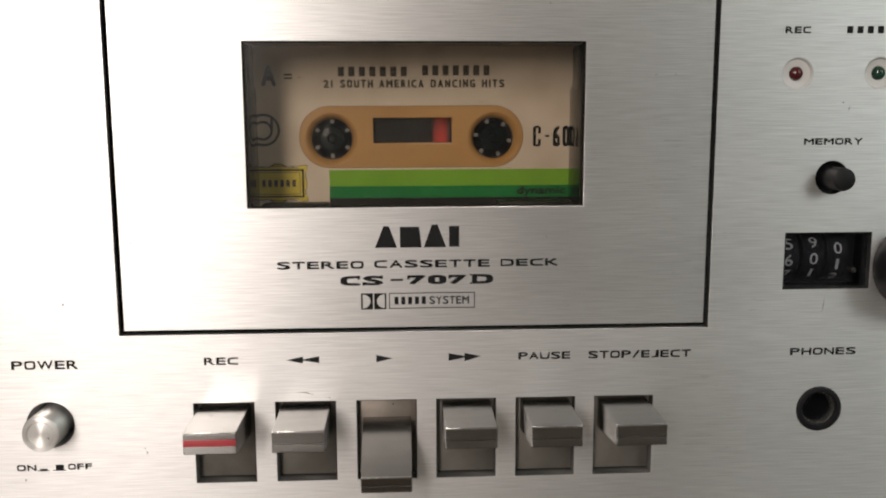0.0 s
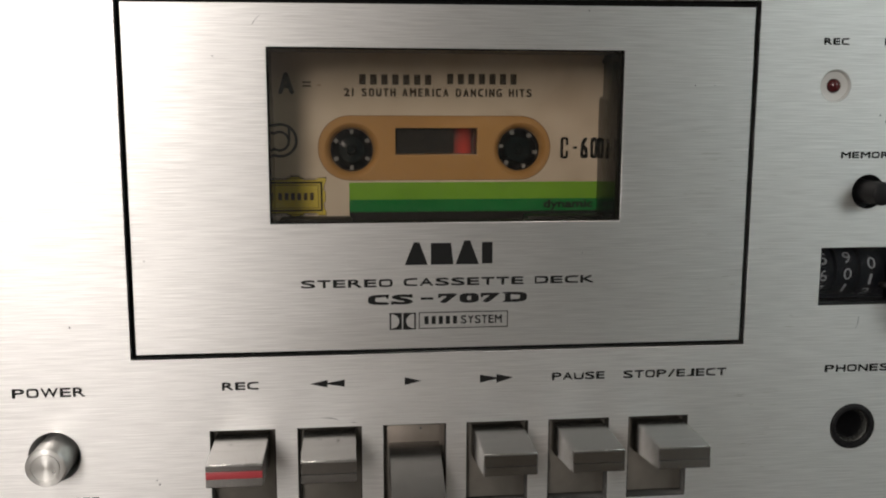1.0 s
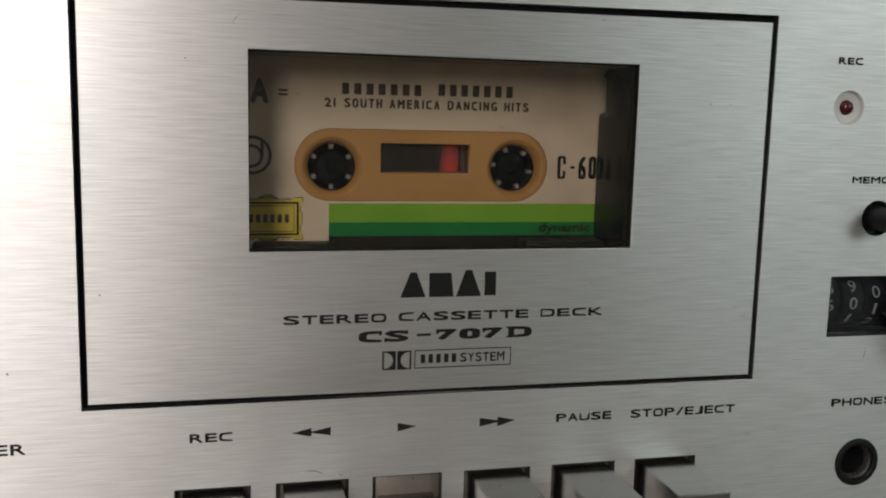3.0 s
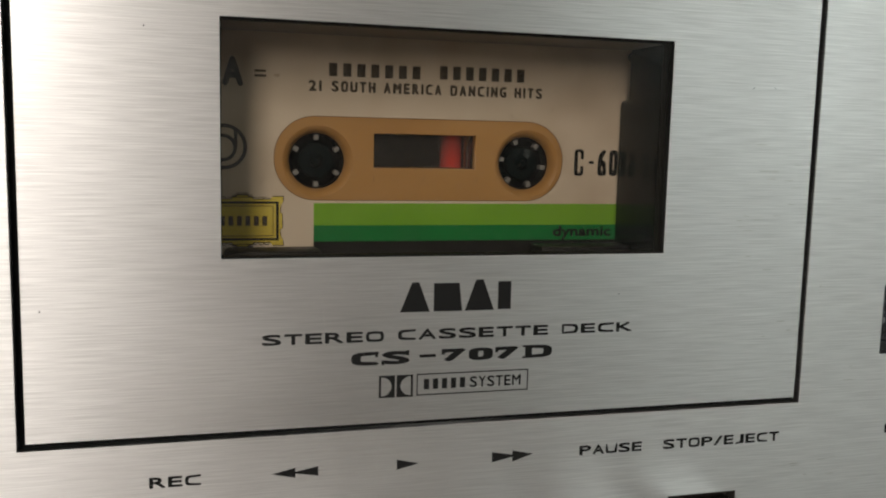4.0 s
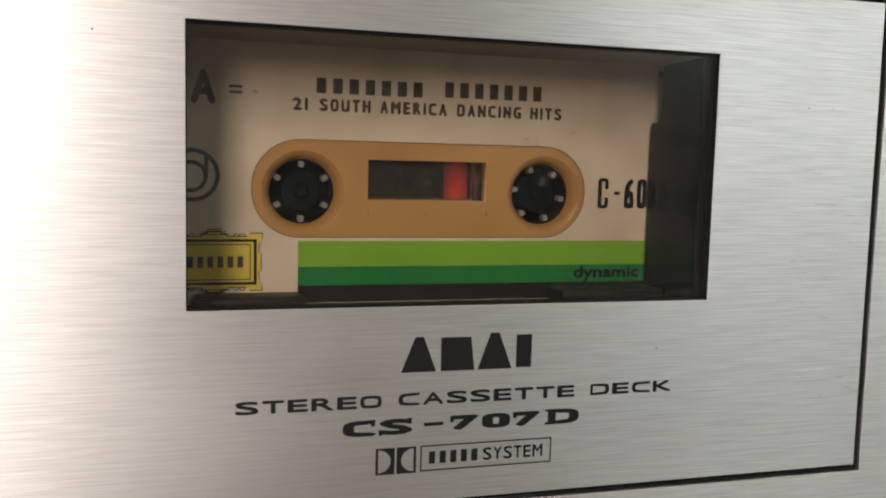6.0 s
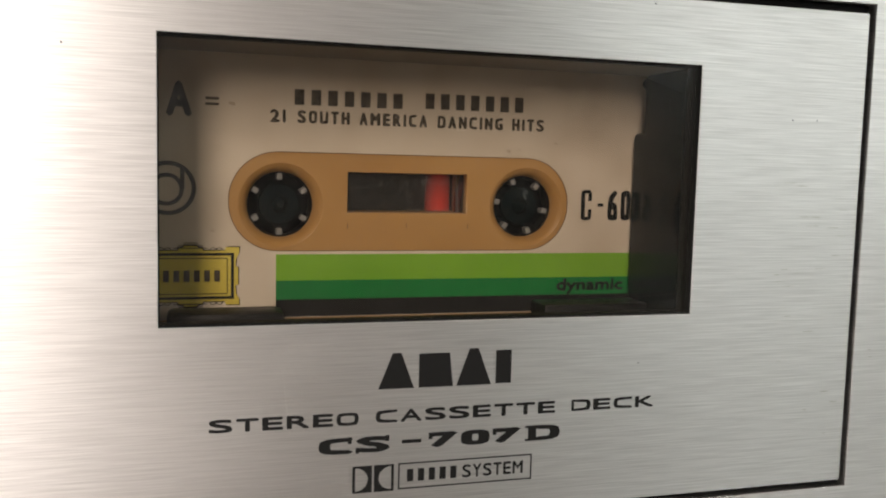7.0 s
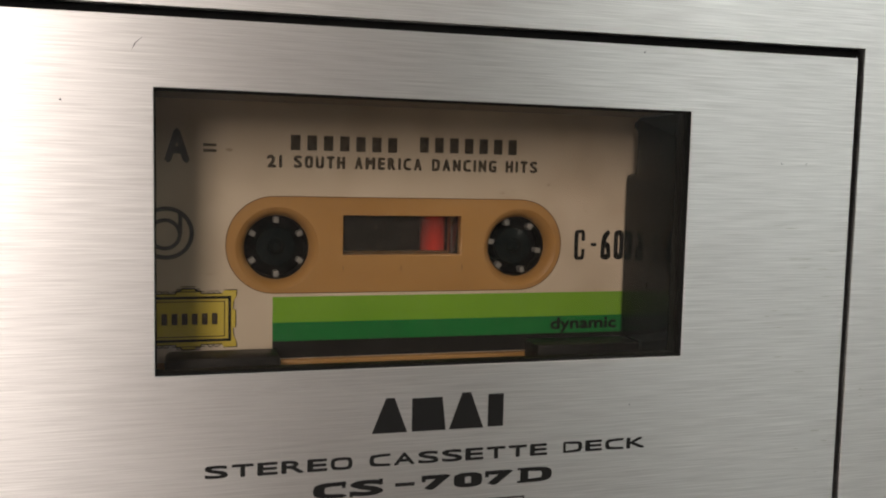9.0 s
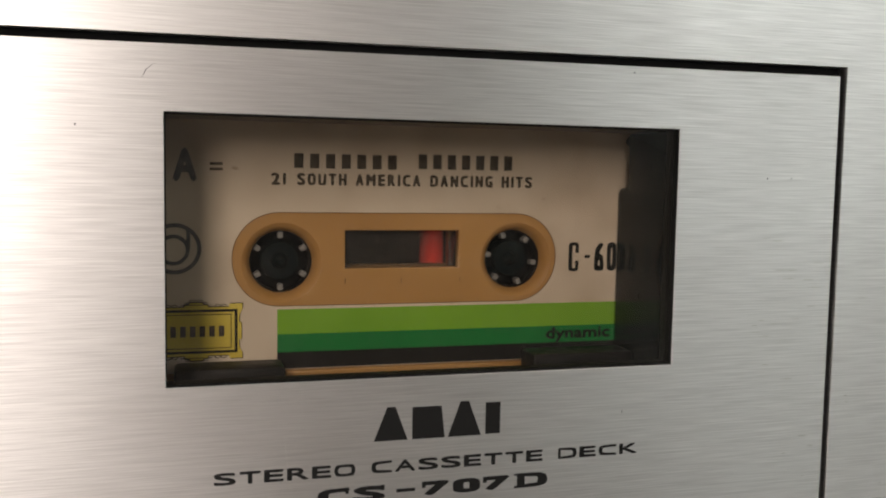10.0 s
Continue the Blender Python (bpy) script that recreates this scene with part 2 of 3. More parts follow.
def lathe(profile, x, z, segments=48):
    """A turned shape from (radius, d) pairs, round an axis that runs straight back."""
    bm, rings = bmesh.new(), []
    for r, d in profile:
        if r < 1e-6:
            rings.append([bm.verts.new((x, d, z))])
        else:
            rings.append([bm.verts.new((x + r * math.cos(a), d, z + r * math.sin(a))) for a in (2 * math.pi * k / segments for k in range(segments))])
    for one, two in zip(rings, rings[1:]):
        for k in range(segments):
            n = (k + 1) % segments
            face = [one[k % len(one)], one[n % len(one)], two[n % len(two)], two[k % len(two)]]
            bm.faces.new(list(dict.fromkeys(face)))
    return bm


def from_curve(cu):
    tmp = new("drawing", cu)
    me = bpy.data.meshes.new_from_object(tmp.evaluated_get(bpy.context.evaluated_depsgraph_get()))
    bpy.data.objects.remove(tmp)
    bpy.data.curves.remove(cu)
    return me


def flat(loops, front, thick=0.0, bevel=0.0):
    """A plate with holes from closed outlines in x and z; its face lies at d = front."""
    cu = bpy.data.curves.new("drawing", "CURVE")
    cu.dimensions, cu.fill_mode, cu.bevel_resolution = "2D", "BOTH", 1
    cu.extrude, cu.bevel_depth = max(thick / 2 - bevel, 0), bevel
    for loop in loops:
        sp = cu.splines.new("POLY")
        sp.points.add(len(loop) - 1)
        for p, (x, z) in zip(sp.points, loop):
            p.co = (x, z, 0, 1)
        sp.use_cyclic_u = True
    me = from_curve(cu)
    me.transform(Matrix.Translation((0, front + thick / 2, 0)) @ Matrix.Rotation(radians(90), 4, "X"))
    bm = bmesh.new()
    bm.from_mesh(me)
    bmesh.ops.remove_doubles(bm, verts=bm.verts, dist=0.002)
    bm.to_mesh(me)
    bm.free()
    return to_world(me)


def rect(x0, x1, z0, z1):
    return [(x0, z0), (x1, z0), (x1, z1), (x0, z1)]


def rounded(x0, x1, z0, z1, r, steps=5):
    out = []
    for cx, cz, a in ((x1 - r, z0 + r, -90), (x1 - r, z1 - r, 0), (x0 + r, z1 - r, 90), (x0 + r, z0 + r, 180)):
        out += [(cx + r * math.cos(radians(a + 90 * k / steps)), cz + r * math.sin(radians(a + 90 * k / steps))) for k in range(steps + 1)]
    return out


def circle(x, z, r, n=48, rz=None):
    return [(x + r * math.cos(2 * math.pi * k / n), z + (rz or r) * math.sin(2 * math.pi * k / n)) for k in range(n)]


def lettering(words, x0, x1, z0, z1, front, mat, parent, weight=0.0):
    """Printed words that fill the given breadth and height; weight: millimetres by which the strokes are widened."""
    cu = bpy.data.curves.new("drawing", "FONT")
    cu.body, cu.resolution_u = words, 3
    me = from_curve(cu)
    xs, ys = [v.co.x for v in me.vertices], [v.co.y for v in me.vertices]
    sx, sy = (x1 - x0) / (max(xs) - min(xs)), (z1 - z0) / (max(ys) - min(ys))
    me.transform(Matrix.Translation((x0 - min(xs) * sx, front, z0 - min(ys) * sy)) @ Matrix.Rotation(radians(90), 4, "X") @ Matrix.Diagonal((sx, sy, 1, 1)))
    if weight:
        bm = bmesh.new()
        for k, (dx, dz) in enumerate(((-1, 0), (1, 0), (0, -1), (0, 1))):
            stroke = me.copy()
            stroke.transform(Matrix.Translation((dx * weight, -0.006 * k, dz * weight)))
            bm.from_mesh(stroke)
            bpy.data.meshes.remove(stroke)
        bm.to_mesh(me)
        bm.free()
    return part("lettering", to_world(me), mat, parent)


BROAD = {"I": 0.34, "1": 0.32, "M": 1.2, "W": 1.4, "/": 0.75, "J": 0.8, "E": 0.9, "F": 0.88, "T": 0.95}
ROUND = "OCSDGU0689J"


def spaced(words, x0, x1, z0, z1, front, mat, parent, weight=(0.0, 0.05), gap=0.2, square=0.75, broad=BROAD):
    """Printed capitals of one breadth each, with squared shoulders; weight: millimetres by which the strokes are widened."""
    cells = [broad.get(c, 1.0) for c in words]
    unit = (x1 - x0) / (sum(cells) + gap * (len(words) - 1))
    across, up = weight
    bm, x = bmesh.new(), x0
    for c, cell in zip(words, cells):
        cu = bpy.data.curves.new("drawing", "FONT")
        cu.body, cu.resolution_u = c, 6
        me = from_curve(cu)
        xs, ys = [v.co.x for v in me.vertices], [v.co.y for v in me.vertices]
        mx, my, hx, hy = (max(xs) + min(xs)) / 2, (max(ys) + min(ys)) / 2, (max(xs) - min(xs)) / 2, (max(ys) - min(ys)) / 2
        for v in me.vertices:
            u, w = (v.co.x - mx) / hx, (v.co.y - my) / hy
            if c in ROUND:
                k = square * (0.3 if c == "S" else 1.0)
                u, w = u * (1 + k * w * w * (1 - u * u)), w * (1 + k * u * u * (1 - w * w))
            v.co = (x + (u + 1) / 2 * (cell * unit - 2 * across) + across, front, z0 + up + (w + 1) / 2 * (z1 - z0 - 2 * up))
        for k, (dx, dz) in enumerate(((-1, 0), (-0.5, 0.5), (0.5, 0.5), (1, 0), (-0.5, -0.5), (0.5, -0.5), (0, -1), (0, 1))):
            stroke = me.copy()
            stroke.transform(Matrix.Translation((dx * across, -0.004 * k, dz * up)))
            bm.from_mesh(stroke)
            bpy.data.meshes.remove(stroke)
        bpy.data.meshes.remove(me)
        x += (cell + gap) * unit
    me = bpy.data.meshes.new("lettering")
    bm.to_mesh(me)
    bm.free()
    return part("lettering", to_world(me), mat, parent)


def bars(count, x0, x1, z0, z1, front, mat, parent, fill=0.58, name="printed_bar"):
    """A word that stays unlettered: plain bars of its size."""
    step = (x1 - x0) / (count - 1 + fill)
    part(name, flat([rect(x0 + k * step, x0 + (k + fill) * step, z0, z1) for k in range(count)], front), mat, parent)


def printed(loops, front, mat, parent, name="printed_mark"):
    return part(name, flat(loops, front), mat, parent)


# ---- the room ----
def wall(name, x0, x1, y0, y1, z0, z1, mat):
    bm = bmesh.new()
    box(bm, x0, x1, y0, y1, z0, z1)
    me = bpy.data.meshes.new(name)
    bm.to_mesh(me)
    bm.free()
    me.materials.append(mat)
    return new(name, me)


X0, X1, Y0, Y1, H = ROOM
T = 0.15
tagged(wall("floor", X0 - T, X1 + T, Y0 - T, Y1 + T, -0.1, 0, FLOOR_WOOD), "brown wooden surface under the cassette deck", "floor", kind="structure")
tagged(wall("ceiling", X0 - T, X1 + T, Y0 - T, Y1 + T, H, H + 0.1, CEILING_PAINT), "plain white painted ceiling", "ceiling", kind="structure")
tagged(wall("wall_north", X0 - T, X1 + T, Y1, Y1 + T, 0, H, WALL_PAINT), "plain grey painted wall", "wall", kind="structure")
tagged(wall("wall_west", X0 - T, X0, Y0, Y1, 0, H, WALL_PAINT), "plain grey painted wall", "wall", kind="structure")
tagged(wall("wall_east", X1, X1 + T, Y0, Y1, 0, H, WALL_PAINT), "plain grey painted wall", "wall", kind="structure")


def south_wall():
    """The wall behind the camera, with an opening for each window."""
    bm = bmesh.new()
    xs = [X0 - T] + [v for w in WINDOWS for v in w[:2]] + [X1 + T]
    for k, (a, b) in enumerate(zip(xs, xs[1:])):
        if k % 2 == 0:
            box(bm, a, b, Y0 - T, Y0, 0, H)
        else:
            z0, z1 = WINDOWS[k // 2][2:]
            box(bm, a, b, Y0 - T, Y0, 0, z0)
            box(bm, a, b, Y0 - T, Y0, z1, H)
    me = bpy.data.meshes.new("wall_south")
    bm.to_mesh(me)
    bm.free()
    me.materials.append(WALL_PAINT)
    tagged(new("wall_south", me), "plain grey painted wall with two windows", "wall", kind="structure")


south_wall()
for number, (wx0, wx1, wz0, wz1) in enumerate(WINDOWS, 1):
    bm = bmesh.new()
    for a in ((wx0, wx0 + 0.04, wz0, wz1), (wx1 - 0.04, wx1, wz0, wz1), (wx0 + 0.04, wx1 - 0.04, wz0, wz0 + 0.04), (wx0 + 0.04, wx1 - 0.04, wz1 - 0.04, wz1)):
        box(bm, a[0], a[1], Y0 - 0.06, Y0 - 0.02, a[2], a[3])
    me = bpy.data.meshes.new("window")
    bm.to_mesh(me)
    bm.free()
    me.materials.append(FRAME_WHITE)
    tagged(new(f"window_{number}", me), "white painted window frame", "window", kind="structure")

# ---- the cassette deck ----
deck = thing("cassette_deck", (0.095, 0.13, 0.0), "silver stereo cassette deck with brushed aluminium front", "cassette deck")

SLOT_X = [-48.5, -28.3, -8.1, 11.9, 32.0, 52.0]
SLOT_TOP, SLOT_LOW = -17.9, -38.9
LEFT, RIGHT, LOW, TOP = -122.0, 318.0, -56.0, 98.0
POWER, MEMORY, JACK = (-91.0, -22.8), (102.5, 36.9), (102.8, -22.5)
LAMPS = [(92.45, 62.2), (112.95, 62.3)]
COUNTER = (91.5, 113.8, 8.8, 23.3)
KNOB = (125.3, 14.5)

holes = [rect(x - 7.6, x + 7.6, SLOT_LOW, SLOT_TOP) for x in SLOT_X]
holes += [circle(*POWER, 5.9), circle(*MEMORY, 4.2), circle(*JACK, 5.9), rect(*COUNTER)] + [circle(*p, 3.85) for p in LAMPS]
panel = part("front_panel", flat([rounded(LEFT, RIGHT, LOW, TOP, 1.0), [(-73.1, -0.5), (73.0, -0.5), (73.0, 81.65), (-73.1, 80.5)]] + [h[::-1] for h in holes], 0.0, 2.0, 0.04),
             ALUMINIUM, deck, "brushed aluminium front panel with printed captions")

shell = bmesh.new()
box(shell, LEFT + 2, RIGHT - 2, 2.2, 252, TOP - 3, TOP - 1)
box(shell, LEFT + 2, RIGHT - 2, 2.2, 252, LOW + 1, LOW + 3)
box(shell, LEFT + 2, LEFT + 4, 2.2, 252, LOW + 3, TOP - 3)
box(shell, RIGHT - 4, RIGHT - 2, 2.2, 252, LOW + 3, TOP - 3)
box(shell, LEFT + 4, RIGHT - 4, 250, 252, LOW + 3, TOP - 3)
part("cabinet", shell, CABINET, deck, "black painted metal cabinet")
for fx in (LEFT + 30, RIGHT - 30):
    for fd in (30, 225):
        bm = bmesh.new()
        bmesh.ops.create_cone(bm, cap_ends=True, segments=32, radius1=9, radius2=10, depth=15, matrix=Matrix.Translation((fx, fd, LOW - 6.5)))
        part("foot", bm, RUBBER, deck)

# door with its window
WIN = (-40.95, 40.65, 30.45, 69.95)
part("door_gap", flat([rect(-75, 75, -2.4, 83.2), rect(-60, 60, 12, 74)[::-1]], 2.1, 0.8), GROOVE, deck, "black groove round the door")
door = part("cassette_door", flat([[(-71.7, 0.8), (71.55, 0.8), (71.55, 79.9), (-71.7, 79.05)], rect(WIN[0] - 0.05, WIN[1] + 0.05, WIN[2] - 0.05, WIN[3] + 0.05)[::-1]], 0.0, 1.9, 0.09), DOOR_ALUMINIUM, deck, "brushed aluminium cassette door with a window")
part("window_sheet", boxed(WIN[0] + 0.1, WIN[1] - 0.1, 0.55, 1.35, WIN[2] + 0.1, WIN[3] - 0.1), PANE, door, "clear plastic window")
edge = flat([rect(WIN[0] - 0.05, WIN[1] + 0.05, WIN[2] - 0.05, WIN[3] + 0.05), rect(WIN[0] + 0.2, WIN[1] - 0.2, WIN[2] + 0.2, WIN[3] - 0.2)[::-1]], 0.1, 3.85)
part("window_rim", edge, GROOVE, door, "thin black window lining")


def side_wall(x0, x1):
    """An upright side of the cassette well, set back at its upper end."""
    bm = bmesh.new()
    box(bm, x0, x1, 4.0, 22.5, 12.0, 60.0, 1.2, 4)
    box(bm, x0 + 0.01, x1 - 0.01, 4.0, 18.4, 57.6, 69.9, 0.5)
    box(bm, x0 + 0.02, x1 - 0.02, 4.0, 20.6, 67.0, 70.0, 1.2, 1)
    return bm


part("well_side", side_wall(40.9, 44.5), BLACK_GLOSS, deck, "glossy black side of the cassette well")
part("well_side", side_wall(-44.5, -41.1), BLACK_GLOSS, deck, "glossy black side of the cassette well")
part("well_top", boxed(-58, 58, 4.0, 36, 70.2, 73.0, bevel=0.4), WELL_TOP, deck)
part("well_back", boxed(-58, 58, 36.0, 38, 8, 77), BLACK_MATT, deck)
part("well_floor", boxed(-58, 58, 4.2, 36, 8.0, 11.2), BLACK_MATT, deck)
part("guide_clip", boxed(-39.9, -22.2, 14.0, 20.6, 22.0, 30.0, bevel=0.9), BLACK_MATT, deck, "black cassette guide")
part("guide_clip", boxed(21.4, 40.8, 14.0, 20.6, 22.0, 30.2, bevel=0.5), BLACK_MATT, deck, "black cassette guide")

HUBS = [(-22.0, 46.2), (20.9, 46.3)]
for hx, hz in HUBS:
    bm = lathe([(0, 24.6), (0.5, 24.6), (1.0, 25.0), (1.5, 26.0), (3.3, 26.3), (3.5, 26.8), (3.5, 36.5), (0, 36.5)], hx, hz, 24)
    for k in range(6):
        a = math.pi * (k / 3 + 0.08)
        fin = bmesh.ops.create_cube(bm, size=1, matrix=Matrix.Translation((hx, 31.0, hz)) @ Matrix.Rotation(a, 4, "Y") @ Matrix.Translation((3.4, 0, 0)) @ Matrix.Diagonal((1.0, 8.0, 0.7, 1)))
    part("spindle", bm, BLACK_GLOSS, deck, "black drive spindle")
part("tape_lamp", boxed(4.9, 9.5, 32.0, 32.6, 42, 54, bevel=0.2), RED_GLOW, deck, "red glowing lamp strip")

# piano keys: drawn round x = 0
def key_mesh():
    bm = bmesh.new()
    side = [(-17.97, -19.65), (-17.80, -22.1), (-17.65, -22.17), (-17.65, -22.27), (-17.97, -22.32), (-18.05, -24.1), (-17.85, -24.3), (0.0, -26.6), (6.0, -27.0), (6.0, -19.2), (0.0, -19.2), (-9.0, -19.15), (-17.50, -19.2), (-17.70, -19.25), (-17.85, -19.36), (-17.95, -19.5)]
    ends = []
    for x in (-6.05, 6.05):
        ends.append([bm.verts.new((x, d, z)) for d, z in side])
    for k in range(len(side)):
        n = (k + 1) % len(side)
        bm.faces.new((ends[0][k], ends[0][n], ends[1][n], ends[1][k]))
    bm.faces.new(ends[0])
    bm.faces.new(ends[1][::-1])
    rim = [e for f in bm.faces if len(f.verts) > 4 for e in f.edges]
    bmesh.ops.bevel(bm, geom=rim, offset=0.2, segments=3, affect="EDGES", profile=0.5)
    return bm


first = None
for n, x in enumerate(SLOT_X):
    if first is None:
        key = part("piano_key", key_mesh(), KEY_METAL, deck, "brushed metal key with a red stripe", (x, 0, 0))
        first = key
        first.data.shade_flat()
    else:
        key = part("piano_key", first.data, KEY_METAL, deck, "brushed metal key pressed down" if n == 2 else "brushed metal key", (x, 0, 0))
    if n == 2:
        pivot = Vector((0, 0.007, -0.0205 + LIFT))
        key.matrix_basis = Matrix.Translation(Vector((x * 0.001, 0, -0.0019)) + pivot) @ Matrix.Rotation(radians(25), 4, "X") @ Matrix.Translation(-pivot)
    if n == 0:
        part("red_stripe", boxed(-6.0, 6.0, -18.17, -17.85, -22.35, -20.8, bevel=0.06), RED_PAINT, key, "red painted stripe")
    # paler strip on the front edge: worn metal, with its highlight lifted by colour
    part("key_edge", boxed(-5.95, 5.95, -17.91, -17.7, -19.38, -19.17, bevel=0.08), KEY_EDGE, key, "polished worn front edge, highlight in its colour")
    back = (3.2, 4.2, SLOT_LOW + 0.55, SLOT_TOP + 2)
    part("slot_plate", boxed(x - 7.2, x + 8.5, *back, bevel=0.2), SLOT_PLATE, deck, "grey metal plate in the key slot")
    part("slot_frame", flat([rect(x - 7.58, x + 7.58, SLOT_LOW + 0.02, SLOT_TOP - 0.02), rect(x - 7.35, x + 7.35, SLOT_LOW + 0.25, SLOT_TOP - 0.25)[::-1]], 0.12, 9.8), SLOT_EDGE, deck, "dark grey slot edge")
    part("slot_back", boxed(x - 8.5, x + 8.5, 10.0, 10.6, SLOT_LOW - 1, SLOT_TOP + 1), GROOVE, deck)
    if n == 2:
        part("slot_flap", boxed(x - 6.6, x + 7.5, 2.3, 3.1, SLOT_TOP - 6.5, SLOT_TOP + 0.5, bevel=0.15), BEIGE_PLATE, deck, "beige metal plate above the pressed key")

# power button
dish = lathe([(6.0, 0.3), (5.85, 0.35), (5.6, 1.0), (5.2, 3.2), (4.75, 5.0), (4.65, 9.0)], *POWER)
part("button_dish", dish, POWER_DISH, deck, "grey sunk ring round the button")
power = part("power_button", lathe([(0, -6.6), (2.95, -6.6), (3.05, -6.42), (3.2, -6.42), (3.3, -6.6), (4.2, -6.55), (4.42, -6.35), (4.5, -5.9), (4.5, 9.0), (0, 9.0)], *POWER),
             TURNED, deck, "round turned aluminium power button")

# memory button
part("button_dish", lathe([(4.25, 0.1), (4.1, 0.15), (4.05, 2.5), (2.9, 3.0), (2.8, 8.0)], *MEMORY), BLACK_MATT, deck)
part("memory_button", lathe([(0, -6.8), (2.25, -6.8), (2.6, -6.6), (2.8, -6.1), (2.8, 8.0), (0, 8.0)], *MEMORY), BLACK_MATT, deck, "round black memory button")

# signal lamps
for (lx, lz), mat, words in zip(LAMPS, (RED_LENS, GREEN_LENS), ("small dark red signal lamp", "small dark green signal lamp")):
    bez = part("lamp_bezel", lathe([(3.9, -0.02), (3.75, 0.0), (3.6, 0.15), (3.4, 0.75), (1.75, 1.0), (1.75, 5.0)], lx, lz, 40), WHITE_BEZEL, deck, "white dished lamp ring")
    part("lamp_lens", lathe([(0, -0.3), (0.6, -0.24), (1.15, 0.0), (1.5, 0.45), (1.68, 1.1), (1.68, 4.5), (0, 4.5)], lx, lz, 24), mat, bez, words)

# headphone socket
socket = part("headphone_socket", lathe([(5.95, 0.05), (5.8, -0.3), (5.4, -0.5), (4.7, -0.45), (4.45, -0.2), (4.4, 0.6), (3.6, 2.0), (3.6, 12.0), (0, 12.0)], *JACK), BLACK_MATT, deck, "black headphone socket ring")
part("socket_rim", lathe([(4.38, 0.45), (4.2, 0.3), (4.0, 0.5), (3.75, 1.4), (3.62, 1.9)], *JACK), SOCKET_GREY, socket, "dark grey metal rim")

# tape counter
cx0, cx1, cz0, cz1 = COUNTER
hood = part("counter_hood", flat([rect(cx0 + 0.02, cx1 - 0.02, cz0 + 0.02, cz1 - 0.02), rect(cx0 + 0.3, cx1 - 0.3, cz0 + 0.3, cz1 - 0.3)[::-1]], 0.12, 7.9), HOOD, deck, "dark counter frame")
part("counter_back", boxed(cx0 - 1.4, cx1 + 1.4, 8.1, 9.0, cz0 - 1.4, cz1 + 1.4), WHEEL_BLACK, deck)
WHEEL_R, WHEEL_D, WHEEL_Z = 6.6, 10.0, 16.4
DIGITS = [(94.3, "567", -6), (100.7, "901", -3), (107.0, "012", -16)]
for wx, shown, turn in DIGITS:
    bm = bmesh.new()
    bmesh.ops.create_cone(bm, cap_ends=True, segments=48, radius1=WHEEL_R, radius2=WHEEL_R, depth=5.4,
                          matrix=Matrix.Translation((wx, WHEEL_D, WHEEL_Z)) @ Matrix.Rotation(radians(90), 4, "Y"))
    wheel = part("counter_wheel", bm, WHEEL_BLACK, deck, "black counter wheel with white digits")
    for k, figure in enumerate(shown):
        cu = bpy.data.curves.new("drawing", "FONT")
        cu.body, cu.resolution_u = figure, 3
        me = from_curve(cu)
        xs, ys = [v.co.x for v in me.vertices], [v.co.y for v in me.vertices]
        wide = 0.75 if figure == "1" else 2.1
        me.transform(Matrix.Diagonal((wide / (max(xs) - min(xs)), 2.9 / (max(ys) - min(ys)), 1, 1)) @ Matrix.Translation((-(max(xs) + min(xs)) / 2, -(max(ys) + min(ys)) / 2, 0)))
        angle = radians(36 * (1 - k) + turn)
        for v in me.vertices:
            a, r = angle + v.co.y / WHEEL_R, WHEEL_R + 0.2
            v.co = (wx + v.co.x, WHEEL_D - r * math.cos(a), WHEEL_Z + r * math.sin(a))
        part("digit", to_world(me), DIGIT_WHITE, wheel)
part("counter_window", boxed(cx0 + 0.32, cx1 - 0.32, 1.6, 2.2, cz0 + 0.32, cz1 - 0.32), COUNTER_PANE, hood, "clear counter window")
part("reset_pin", lathe([(0, 4.0), (0.4, 4.05), (0.75, 4.4), (0.85, 5.0), (0.85, 8.5), (0, 8.5)], 111.9, 12.7, 20), SOCKET_GREY, deck, "small dark metal pin")

# round black knob beside the counter
part("level_knob", lathe([(0, -12), (9.2, -12), (10.0, -11.6), (10.6, -10), (11.0, 0.6), (0, 0.6)], *KNOB), BLACK_MATT, deck, "round black knob")

# captions on the front
INK_D = -0.045
for words, x0, x1, z0, z1 in (("POWER", -99.4, -83.4, -8.6, -6.4), ("ON", -100.0, -95.2, -34.6, -33.0), ("OFF", -87.5, -81.6, -34.5, -32.9), ("REC", -52.9, -44.5, -8.2, -6.3),
                              ("PAUSE", 25.0, 38.1, -8.1, -6.2), ("STOP/EJECT", 42.7, 68.8, -8.15, -6.2), ("REC", 88.8, 95.1, 71.7, 73.3),
                              ("MEMORY", 94.9, 109.6, 45.0, 46.6), ("PHONES", 94.4, 111.5, -8.2, -6.3)):
    spaced(words, x0, x1, z0, z1, INK_D, INK, panel, (0.085, 0.105), 0.14)
bars(5, 104.0, 115.6, 71.7, 73.4, INK_D, INK, panel)
printed([[(-32.7, -7.3), (-28.6, -8.2), (-28.6, -7.45), (-24.6, -8.15), (-24.6, -6.4), (-28.6, -7.15), (-28.6, -6.4)]], INK_D, INK, panel, "rewind_mark")
printed([[(-10.5, -8.2), (-6.4, -7.25), (-10.5, -6.3)]], INK_D, INK, panel, "play_mark")
printed([[(7.5, -8.15), (11.5, -7.35), (11.5, -8.3), (15.6, -7.05), (11.5, -6.15), (11.5, -6.95), (7.5, -6.2)]], INK_D, INK, panel, "forward_mark")
